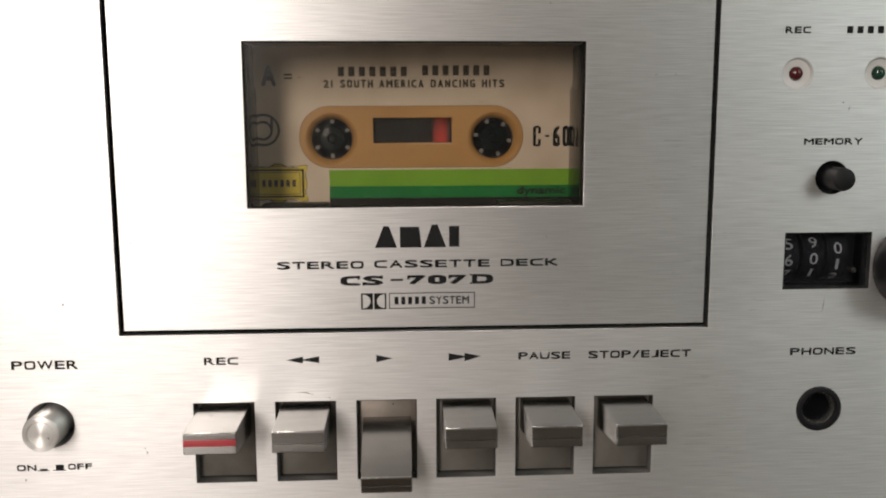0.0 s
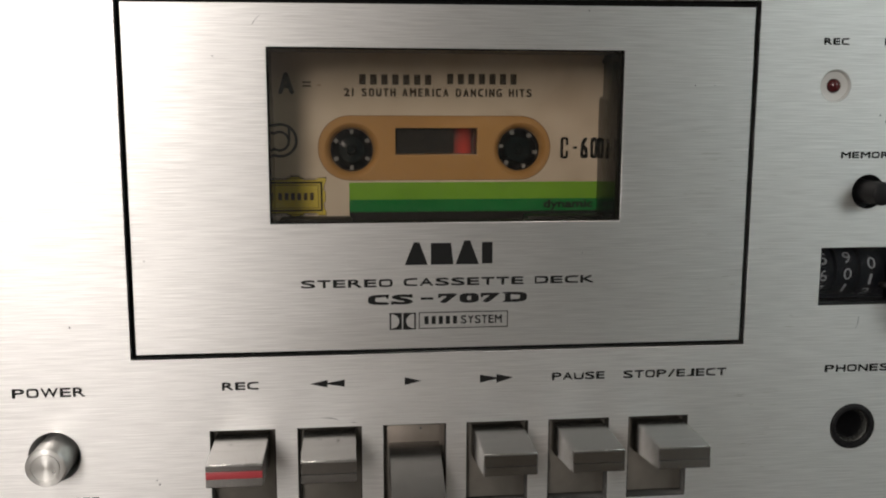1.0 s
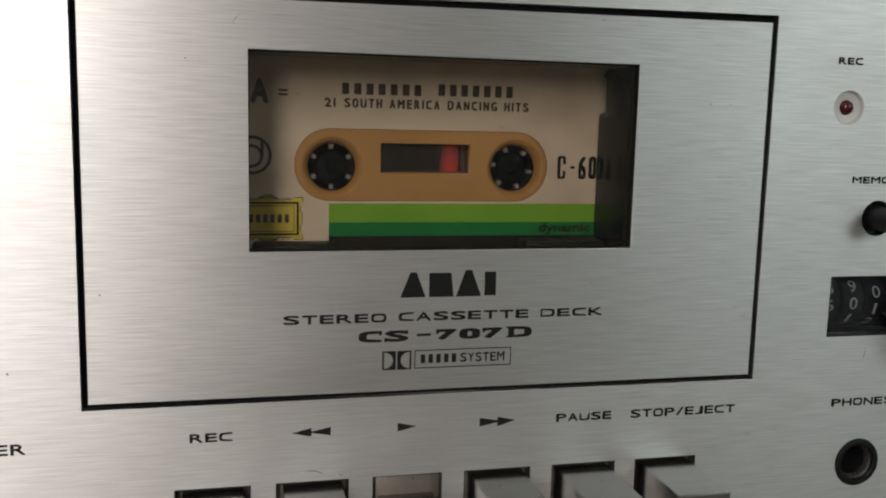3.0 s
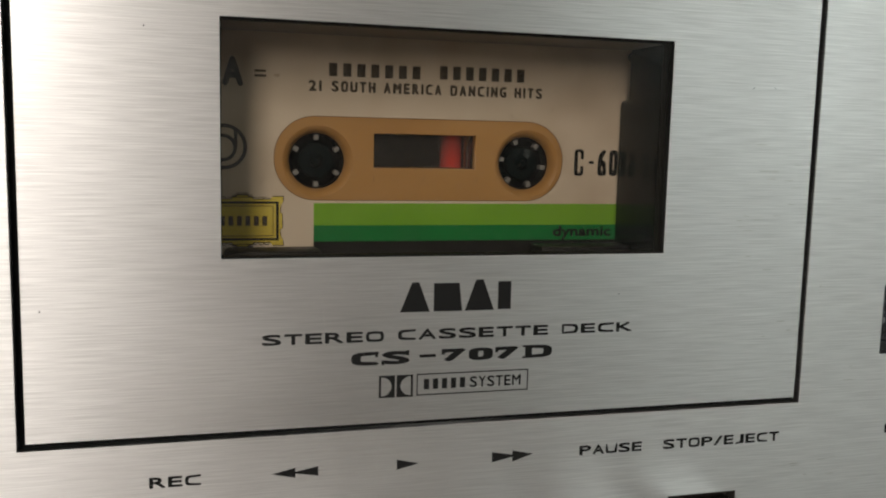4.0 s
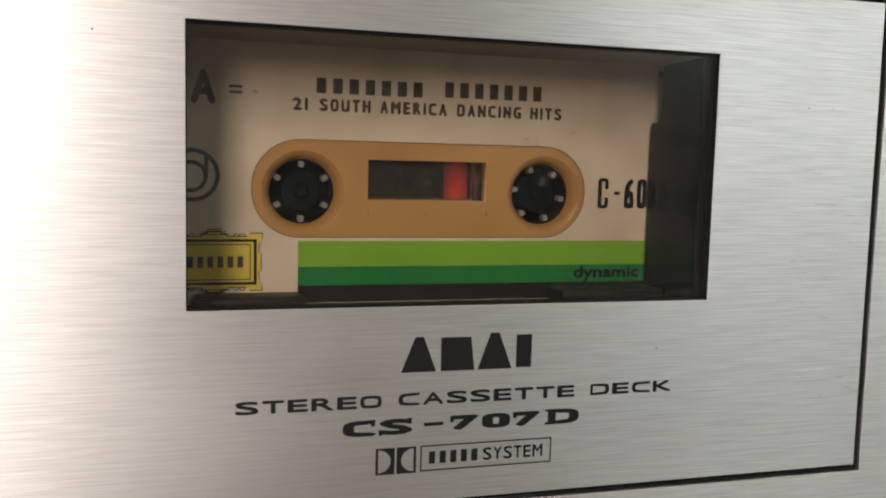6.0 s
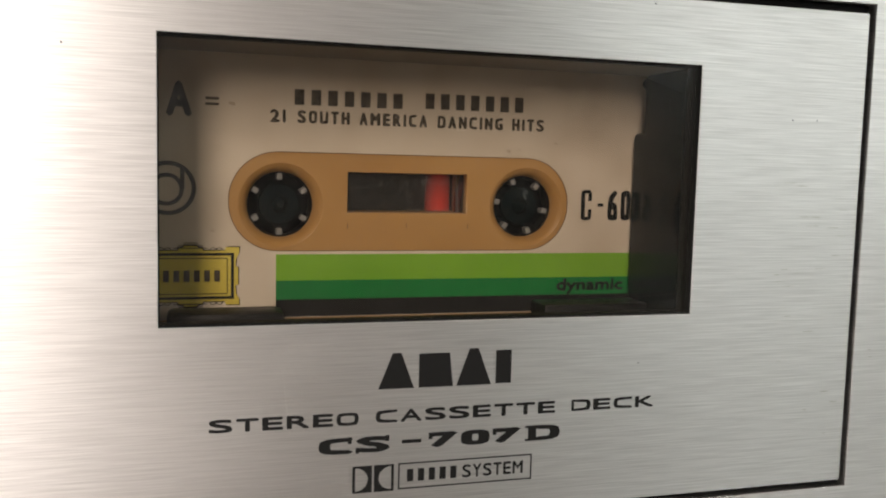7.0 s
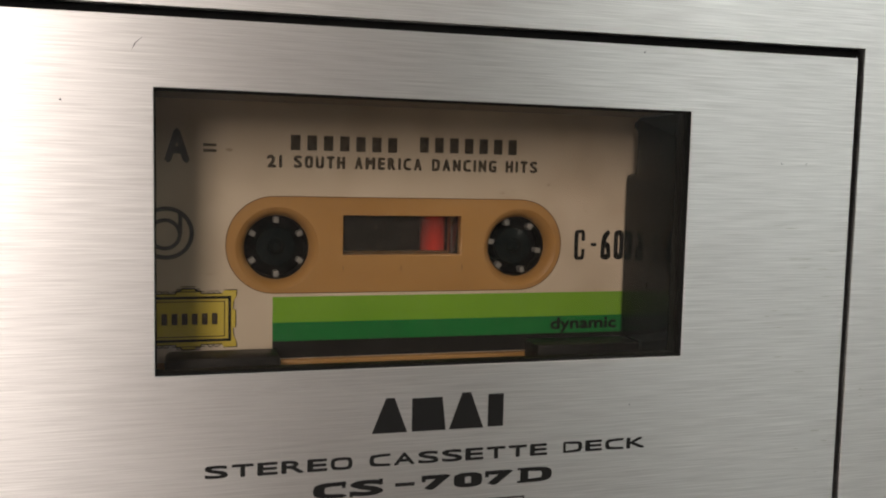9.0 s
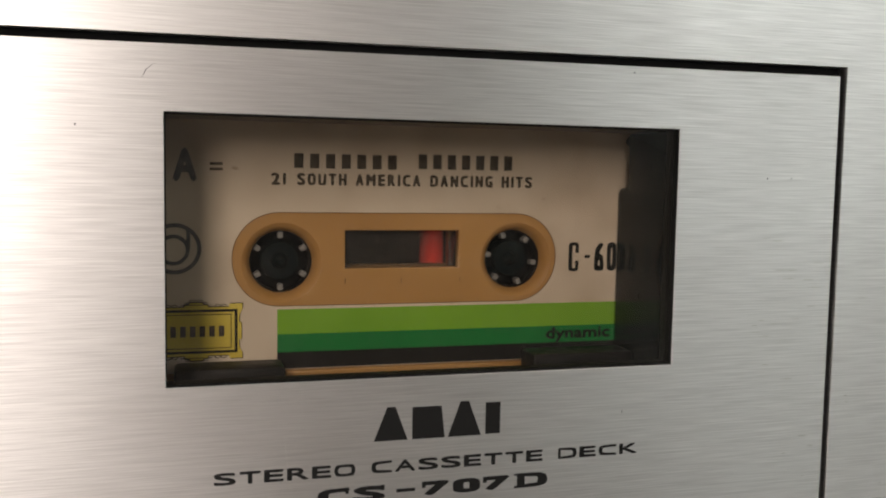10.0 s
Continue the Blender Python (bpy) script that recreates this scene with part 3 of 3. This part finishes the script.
printed([[(-94.9, -34.75), (-92.1, -34.75), (-92.1, -34.5), (-92.5, -34.5), (-92.5, -34.1), (-94.4, -34.1), (-94.4, -34.5), (-94.9, -34.5)]], INK_D, INK, panel, "pressed_mark")
printed([[(-91.2, -34.7), (-88.0, -34.7), (-88.0, -34.45), (-88.5, -34.45), (-88.5, -33.1), (-90.5, -33.1), (-90.5, -34.45), (-91.2, -34.45)]], INK_D, INK, panel, "released_mark")

# door: maker's mark as plain shapes, then the printed lines
printed([[(-10.4, 20.6), (-5.0, 20.6), (-7.0, 25.9), (-8.3, 25.9)]], INK_D, INK, door)
printed([[(-4.3, 20.6), (1.0, 20.6), (0.4, 25.7), (-4.3, 25.7)]], INK_D, INK, door)
printed([[(1.5, 20.6), (7.0, 20.6), (4.9, 26.2), (3.5, 26.2)]], INK_D, INK, door)
printed([rect(7.7, 10.2, 20.7, 25.8)], INK_D, INK, door)
spaced("STEREO", -34.3, -13.2, 15.5, 17.4, INK_D, INK, door, (0.09, 0.11), 0.15)
spaced("CASSETTE", -10.7, 17.7, 15.6, 17.5, INK_D, INK, door, (0.09, 0.11), 0.15)
spaced("DECK", 20.4, 34.7, 15.7, 17.5, INK_D, INK, door, (0.09, 0.11), 0.15)
spaced("CS", -19.0, -8.5, 11.3, 13.7, INK_D, INK, door, (0.52, 0.19), 0.1)
printed([rect(-6.7, -3.7, 12.3, 12.85)], INK_D, INK, door)
spaced("707", -2.6, 12.1, 11.4, 13.7, INK_D, INK, door, (0.5, 0.19), 0.1)
spaced("D", 13.3, 18.6, 11.4, 13.8, INK_D, INK, door, (0.5, 0.19))
# slab ends of the heavy model name
for sx0, sx1, sz0, sz1 in ((-14.75, -14.2, 12.75, 13.75), (-9.2, -8.6, 12.85, 13.75), (-13.6, -13.05, 11.25, 12.1), (-2.6, -2.0, 12.7, 13.7), (7.5, 8.1, 12.7, 13.7), (12.8, 14.0, 11.4, 11.75), (12.8, 14.0, 13.45, 13.8)):
    printed([rect(sx0, sx1, sz0, sz1)], INK_D - 0.03, INK, door, "slab_end")
for lx0, lx1, cx, flip in ((-14.0, -11.1, -13.6, 1), (-10.8, -7.8, -8.2, -1)):
    half = [(cx + flip * 1.9 * math.cos(radians(a)), 7.28 + 1.75 * math.sin(radians(a))) for a in range(-90, 91, 15)]
    printed([rect(lx0, lx1, 5.25, 9.3), half[::-1] if flip > 0 else half], INK_D, INK, door)
printed([rect(-7.15, 14.05, 5.35, 9.35), rect(-6.93, 13.83, 5.57, 9.13)[::-1]], INK_D, INK, door, "printed_frame")
bars(5, -5.8, 1.9, 6.45, 8.35, INK_D, INK, door)
spaced("SYSTEM", 2.8, 12.6, 6.4, 8.4, INK_D, INK, door, (0.06, 0.06), 0.2)

# ---- the cassette in the well ----
tape = thing("compact_cassette", (-0.0013, 0.0285, LIFT + 0.0112), "amber compact cassette with cream and green label", "cassette")
CX, FACE = -1.35, 22.8
C0, C1, CZ0, CZ1 = CX - 50.2, CX + 50.2, 11.3, 70.0 + 5.2
WINDOW = (-11.25, 10.0, 44.85, 51.95)
hub_holes = [circle(x, z, 6.9, 40) for x, z in HUBS]
front = flat([rounded(C0, C1, CZ0, CZ1, 2.0), rect(*WINDOW)[::-1]] + [h[::-1] for h in hub_holes], FACE, 2.2, 0.2)
part("shell_front", front, AMBER, tape, "amber plastic shell half")
rear = flat([rounded(C0, C1, CZ0, CZ1, 2.0), rect(*WINDOW)[::-1]] + [h[::-1] for h in hub_holes], FACE + 6.6, 2.2, 0.2)
part("shell_rear", rear, AMBER, tape, "amber plastic shell half")
rim = flat([rounded(C0, C1, CZ0, CZ1, 2.0), rounded(C0 + 1.5, C1 - 1.5, CZ0 + 1.5, CZ1 - 1.5, 1.0)[::-1]], FACE + 2.3, 4.2)
part("shell_side", rim, AMBER, tape)
part("shell_step", flat([[(CX - 33, CZ0 + 0.2), (CX + 33, CZ0 + 0.2), (CX + 30.5, 27.2), (CX - 30.5, 27.2)]], FACE - 1.4, 1.6, 0.4), AMBER, tape, "raised amber lower part")
for px, pz in HUBS:
    a0 = 30 if px < 0 else 10
    ring = part("hub", lathe([(6.6, FACE + 2.3), (5.3, FACE + 2.3), (5.15, FACE + 2.6), (5.15, FACE + 5.4), (6.6, FACE + 5.4)], px, pz, 40), HUB_RING, tape, "black tape hub with pale teeth")
    for k in range(6):
        bm = bmesh.new()
        a = radians(a0 + 60 * k)
        bmesh.ops.create_cube(bm, size=1, matrix=Matrix.Translation((px, FACE + 3.6, pz)) @ Matrix.Rotation(a, 4, "Y") @ Matrix.Translation((4.6, 0, 0)) @ Matrix.Diagonal((1.1, 1.8, 0.95, 1)))
        bmesh.ops.bevel(bm, geom=bm.edges[:], offset=0.12, segments=1, affect="EDGES")
        part("hub_tooth", bm, HUB_WHITE, ring, "pale hub tooth")
    part("hub_rim", lathe([(6.98, FACE + 0.05), (6.8, FACE + 0.12), (6.4, FACE + 0.35), (6.0, FACE + 0.8), (5.65, FACE + 1.4), (5.45, FACE + 1.9), (5.4, FACE + 2.25)], px, pz, 48), AMBER, tape, "sunk amber rim round the hub")
    pack = 10.2 if px < 0 else 11.5
    part("tape_pack", lathe([(6.0, FACE + 2.6), (pack, FACE + 2.6), (pack, FACE + 6.2), (6.0, FACE + 6.2)], px, pz, 64), TAPE_BROWN, tape, "wound dark brown tape")
# thin pale upright strip near the right end of the window
part("pale_strip", boxed(8.85, 9.25, FACE + 3.0, FACE + 3.6, 44.5, 49.6, bevel=0.12), HUB_WHITE, tape, "pale strip behind the window")
part("tape_window", boxed(WINDOW[0] - 0.5, WINDOW[1] + 0.5, FACE + 2.22, FACE + 2.5, WINDOW[2] - 0.5, WINDOW[3] + 0.5), TAPE_PANE, tape, "clear window over the tape")

# paper label with a long round-ended opening
L = FACE - 0.1
stadium = rounded(-30.5, 28.8, 38.6, 54.9, 8.0, 10)
label = part("paper_label", flat([rounded(-46.5, 46.0, 27.6, 72.5, 1.5), stadium[::-1]], L, 0.08), PAPER, tape, "aged cream paper label with green stripes")
P = L - 0.05
part("opening_edge", flat([stadium, rounded(-30.35, 28.65, 38.75, 54.75, 7.85, 10)[::-1]], FACE - 0.13, 0.1), AMBER_DARK, label, "thin dark edge of the opening")
for mx in (-11.0, -0.9, 10.1):
    printed([rect(mx - 0.1, mx + 0.1, 42.3, 43.3)], FACE - 0.03, AMBER_DARK, label, "tick_mark")
printed([rect(-22.8, 46.0, 33.75, 38.1)], P, LIGHT_GREEN, label, "light_green_stripe")
printed([rect(-22.8, 46.0, 30.6, 33.75)], P, DARK_GREEN, label, "dark_green_stripe")
printed([rect(-22.8, 46.0, 27.7, 30.6)], P, INK, label, "black_stripe")
lettering("dynamic", 27.3, 40.3, 30.75, 33.4, P - 0.05, INK, label, 0.15)
bars(7, -20.0, -2.0, 62.5, 65.0, P, FADED_INK, label)
bars(7, 2.0, 19.7, 62.7, 65.3, P, FADED_INK, label)
for words, x0, x1 in (("21", -23.9, -21.4), ("SOUTH", -19.5, -10.9), ("AMERICA", -9.3, 2.4), ("DANCING", 4.2, 16.0), ("HITS", 17.7, 23.7)):
    spaced(words, x0, x1, 59.55, 61.65, P, FADED_INK, label, (0.17, 0.12), 0.3, 0.6)
lettering("A", -39.7, -36.3, 60.3, 65.2, P, GREY_INK, label, 0.3)
printed([rect(-34.0, -31.9, 61.85, 62.3), rect(-34.0, -31.9, 62.75, 63.2)], P, FADED_INK, label)
for words, x0, x1, z1 in (("6", 36.7, 38.7, 49.5), ("0", 39.3, 41.3, 49.5), ("a", 41.9, 43.9, 48.4)):
    spaced(words, x0, x1, 44.0, z1, P, INK, label, (0.27, 0.18), 0.2, 0.9)
bow = rounded(31.4, 33.5, 44.0, 49.5, 0.7)
hollow = [(max(x, 32.2) if x < 32.5 else min(x, 32.8), min(max(z, 44.65), 48.85)) for x, z in bow]
gap_up = [(33.5, 47.5), (32.8, 47.5)]
gap_low = [(32.8, 46.0), (33.5, 46.0)]
printed([bow[6:] + bow[:5] + gap_low[::-1] + hollow[:6][::-1] + hollow[6:][::-1] + gap_up[::-1]], P, INK, label, "lettering")
printed([rect(34.7, 35.8, 46.5, 47.1)], P, INK, label)
ORB = (-39.7, 48.7)
printed([circle(*ORB, 4.3), circle(*ORB, 3.6)[::-1]], P, GREY_INK, label)
printed([circle(ORB[0] - 0.2, ORB[1] - 0.2, 2.6), circle(ORB[0] - 0.2, ORB[1] - 0.2, 1.95)[::-1]], P - 0.02, GREY_INK, label)
printed([rect(-37.85, -37.2, 48.6, 52.2)], P - 0.04, GREY_INK, label)

# brown spots on the paper
for bx, bz, r in ((-29.9, 62.3, 0.5), (17.2, 56.0, 0.45), (19.3, 56.3, 0.3), (26.0, 57.6, 0.35), (-33.0, 42.0, 0.3), (-2.4, 57.2, 0.25), (33.5, 53.0, 0.3)):
    blot = [(bx + r * (0.7 + 0.6 * random.random()) * math.cos(a), bz + 0.6 * r * (0.6 + 0.7 * random.random()) * math.sin(a)) for a in (k * math.pi / 5 for k in range(10))]
    printed([blot], P + 0.02, STAIN, label, "stain")

# maker's badge: an ornate yellow frame in plain shapes
BX, BZ = -36.3, 34.65


def badge(grow):
    w, h = 7.1 + grow, 4.2 + grow
    corner = [(w - 1.7, h), (w - 1.5, h + 0.55), (w + 0.6, h + 0.55), (w + 0.6, h - 0.4), (w + 0.15, h - 1.2), (w, 1.6), (w + 0.45, 1.4), (w + 0.45, 0.0)]
    right = corner + [(x, -z) for x, z in corner[::-1][1:]]
    top = [(-2.0 - grow, h), (-1.9 - grow, h + 0.45), (-1.2 - grow, h + 0.5), (-1.0 - grow, h + 0.85), (1.0 + grow, h + 0.85), (1.2 + grow, h + 0.5), (1.9 + grow, h + 0.45), (2.0 + grow, h)]
    loop = top + right + [(-x, -z) for x, z in top] + [(-x, -z) for x, z in right]
    return [(BX + x, BZ + z) for x, z in loop]


printed([badge(0.07)], P, INK, label, "badge_outline")
printed([badge(-0.09)], P - 0.02, YELLOW, label, "badge_border")
printed([rect(BX - 6.8, BX + 6.8, BZ - 3.75, BZ + 3.75), rect(BX - 6.3, BX + 6.3, BZ - 3.3, BZ + 3.3)[::-1]], P - 0.04, INK, label, "badge_frame")
printed([rect(BX - 5.8, BX + 5.8, BZ - 2.95, BZ + 2.95), rect(BX - 5.65, BX + 5.65, BZ - 2.8, BZ + 2.8)[::-1]], P - 0.06, INK, label, "badge_line")
for side in (1, -1):  # scrolls over and under the frame
    for k, (half_w, up) in enumerate(((2.6, 0.42), (1.9, 0.85), (1.2, 1.25))):
        z = BZ + side * (4.1 + up)
        printed([rect(BX - half_w, BX + half_w, z - 0.07, z + 0.07)], P - 0.05 - 0.01 * k, INK, label, "badge_scroll")
    for end in (1, -1):
        for c in (3.5, 4.5):
            arc = [(BX + end * c + r * math.cos(radians(a)), BZ + side * (4.15 + r * math.sin(radians(a)))) for r, turn in ((0.55, range(0, 181, 20)), (0.41, range(180, -1, -20))) for a in turn]
            printed([arc], P - 0.05, INK, label, "badge_scroll")
bars(6, -40.5, -31.7, 33.75, 35.6, P - 0.1, FADED_INK, label)

# ---- specks and scratches on the metal ----
SPECKS = [(-52.5, 67.8, 0.15), (31.9, 78.7, 0.2), (-69.0, 22.4, 0.2), (-86.5, 76.7, 0.2), (-86.0, 7.5, 0.25), (-67.8, -30.4, 0.3), (31.7, 22.9, 0.16), (57.8, 62.0, 0.16), (62.5, 62.1, 0.16), (104.2, 55.3, 0.25), (-68.4, -29.4, 0.2), (-98.0, -37.0, 0.25)]
for sx, sz, r in SPECKS:
    owner = door if abs(sx) < 72 and 0 < sz < 80 else panel
    wobble = [(sx + r * (0.5 + 0.5 * random.random()) * math.cos(a), sz + r * (0.6 + 0.7 * random.random()) * math.sin(a)) for a in (k * math.pi / 4 for k in range(8))]
    printed([wobble], INK_D + 0.01, GREY_INK, owner, "speck")
SCRATCHES = [((-43.8, 74.4), (-43.2, 75.6), (-41.9, 76.8), 0.16), ((-30.5, -15.6), (-28.0, -15.7), (-25.4, -16.6), 0.2), ((105.8, 53.0), (105.7, 53.8), (105.9, 54.6), 0.22), ((101.9, 2.6), (102.3, 4.6), (102.5, 6.6), 0.14), ((-23.4, -16.9), (-22.4, -17.0), (-21.6, -17.3), 0.14)]
for a, b, c, w in SCRATCHES:
    owner = door if abs(a[0]) < 72 and 0 < a[1] < 80 else panel
    flatter = abs(c[0] - a[0]) > abs(c[1] - a[1])
    off = (0, w) if flatter else (w, 0)
    printed([[a, (b[0] - off[0] / 2, b[1] - off[1] / 2), c, (b[0] + off[0] / 2, b[1] + off[1] / 2)]], INK_D + 0.01, GREY_INK, owner, "scratch")
printed([[(-24.3, 25.4), (-23.58, 18.6), (-22.9, 12.9), (-23.64, 18.6)]], INK_D + 0.02, PALE_SCRATCH, door, "pale_scratch")
# short scuffs along the grain: beside the keys and on the door
for count, xs, zs, owner in ((16, (56, 69), (34, 52), door), (9, (57, 70), (8, 30), door), (14, (62, 84), (-34, -11), panel), (8, (76, 88), (2, 60), panel)):
    for k in range(count):
        sx, sz, long, w = random.uniform(*xs), random.uniform(*zs), random.uniform(0.8, 3.2), random.uniform(0.04, 0.11)
        streak = [(sx - long / 2, sz), (sx - long / 5, sz + w), (sx + long / 4, sz + 0.7 * w), (sx + long / 2, sz + 0.2 * w), (sx + long / 6, sz - 0.8 * w), (sx - long / 4, sz - 0.5 * w)]
        streak = [(min(x, 71.2) if owner == door else x, z) for x, z in streak]
        printed([streak], INK_D + 0.02, DULL_SCUFF, owner, "scuff")
# dark specks on the key tops
for kx, kd in ((-50.5, -6.0), (-46.5, -7.5), (-30.6, -5.2), (-26.3, -6.0), (10.4, -6.5), (33.5, -7.0), (53.2, -4.0)):
    bm = bmesh.new()
    bmesh.ops.create_circle(bm, cap_ends=True, segments=7, radius=0.25, matrix=Matrix.Translation((kx, kd, -19.08)) @ Matrix.Diagonal((1.0 + random.random(), 0.5, 1, 1)))
    part("speck", bm, GREY_INK, deck)
# glints on the glossy side of the well, drawn as thin paler strips
for sd, sz0, sz1 in ((9.5, 63.2, 65.0), (12.5, 40.0, 40.9)):
    part("scuff", boxed(40.86, 40.92, sd, sd + 0.18, sz0, sz1), SLOT_EDGE, deck)
# black dot on the plate over the pressed key
part("speck", flat([circle(SLOT_X[2] + 1.6, SLOT_TOP - 1.9, 0.28, 10)], 2.24), GREY_INK, deck)
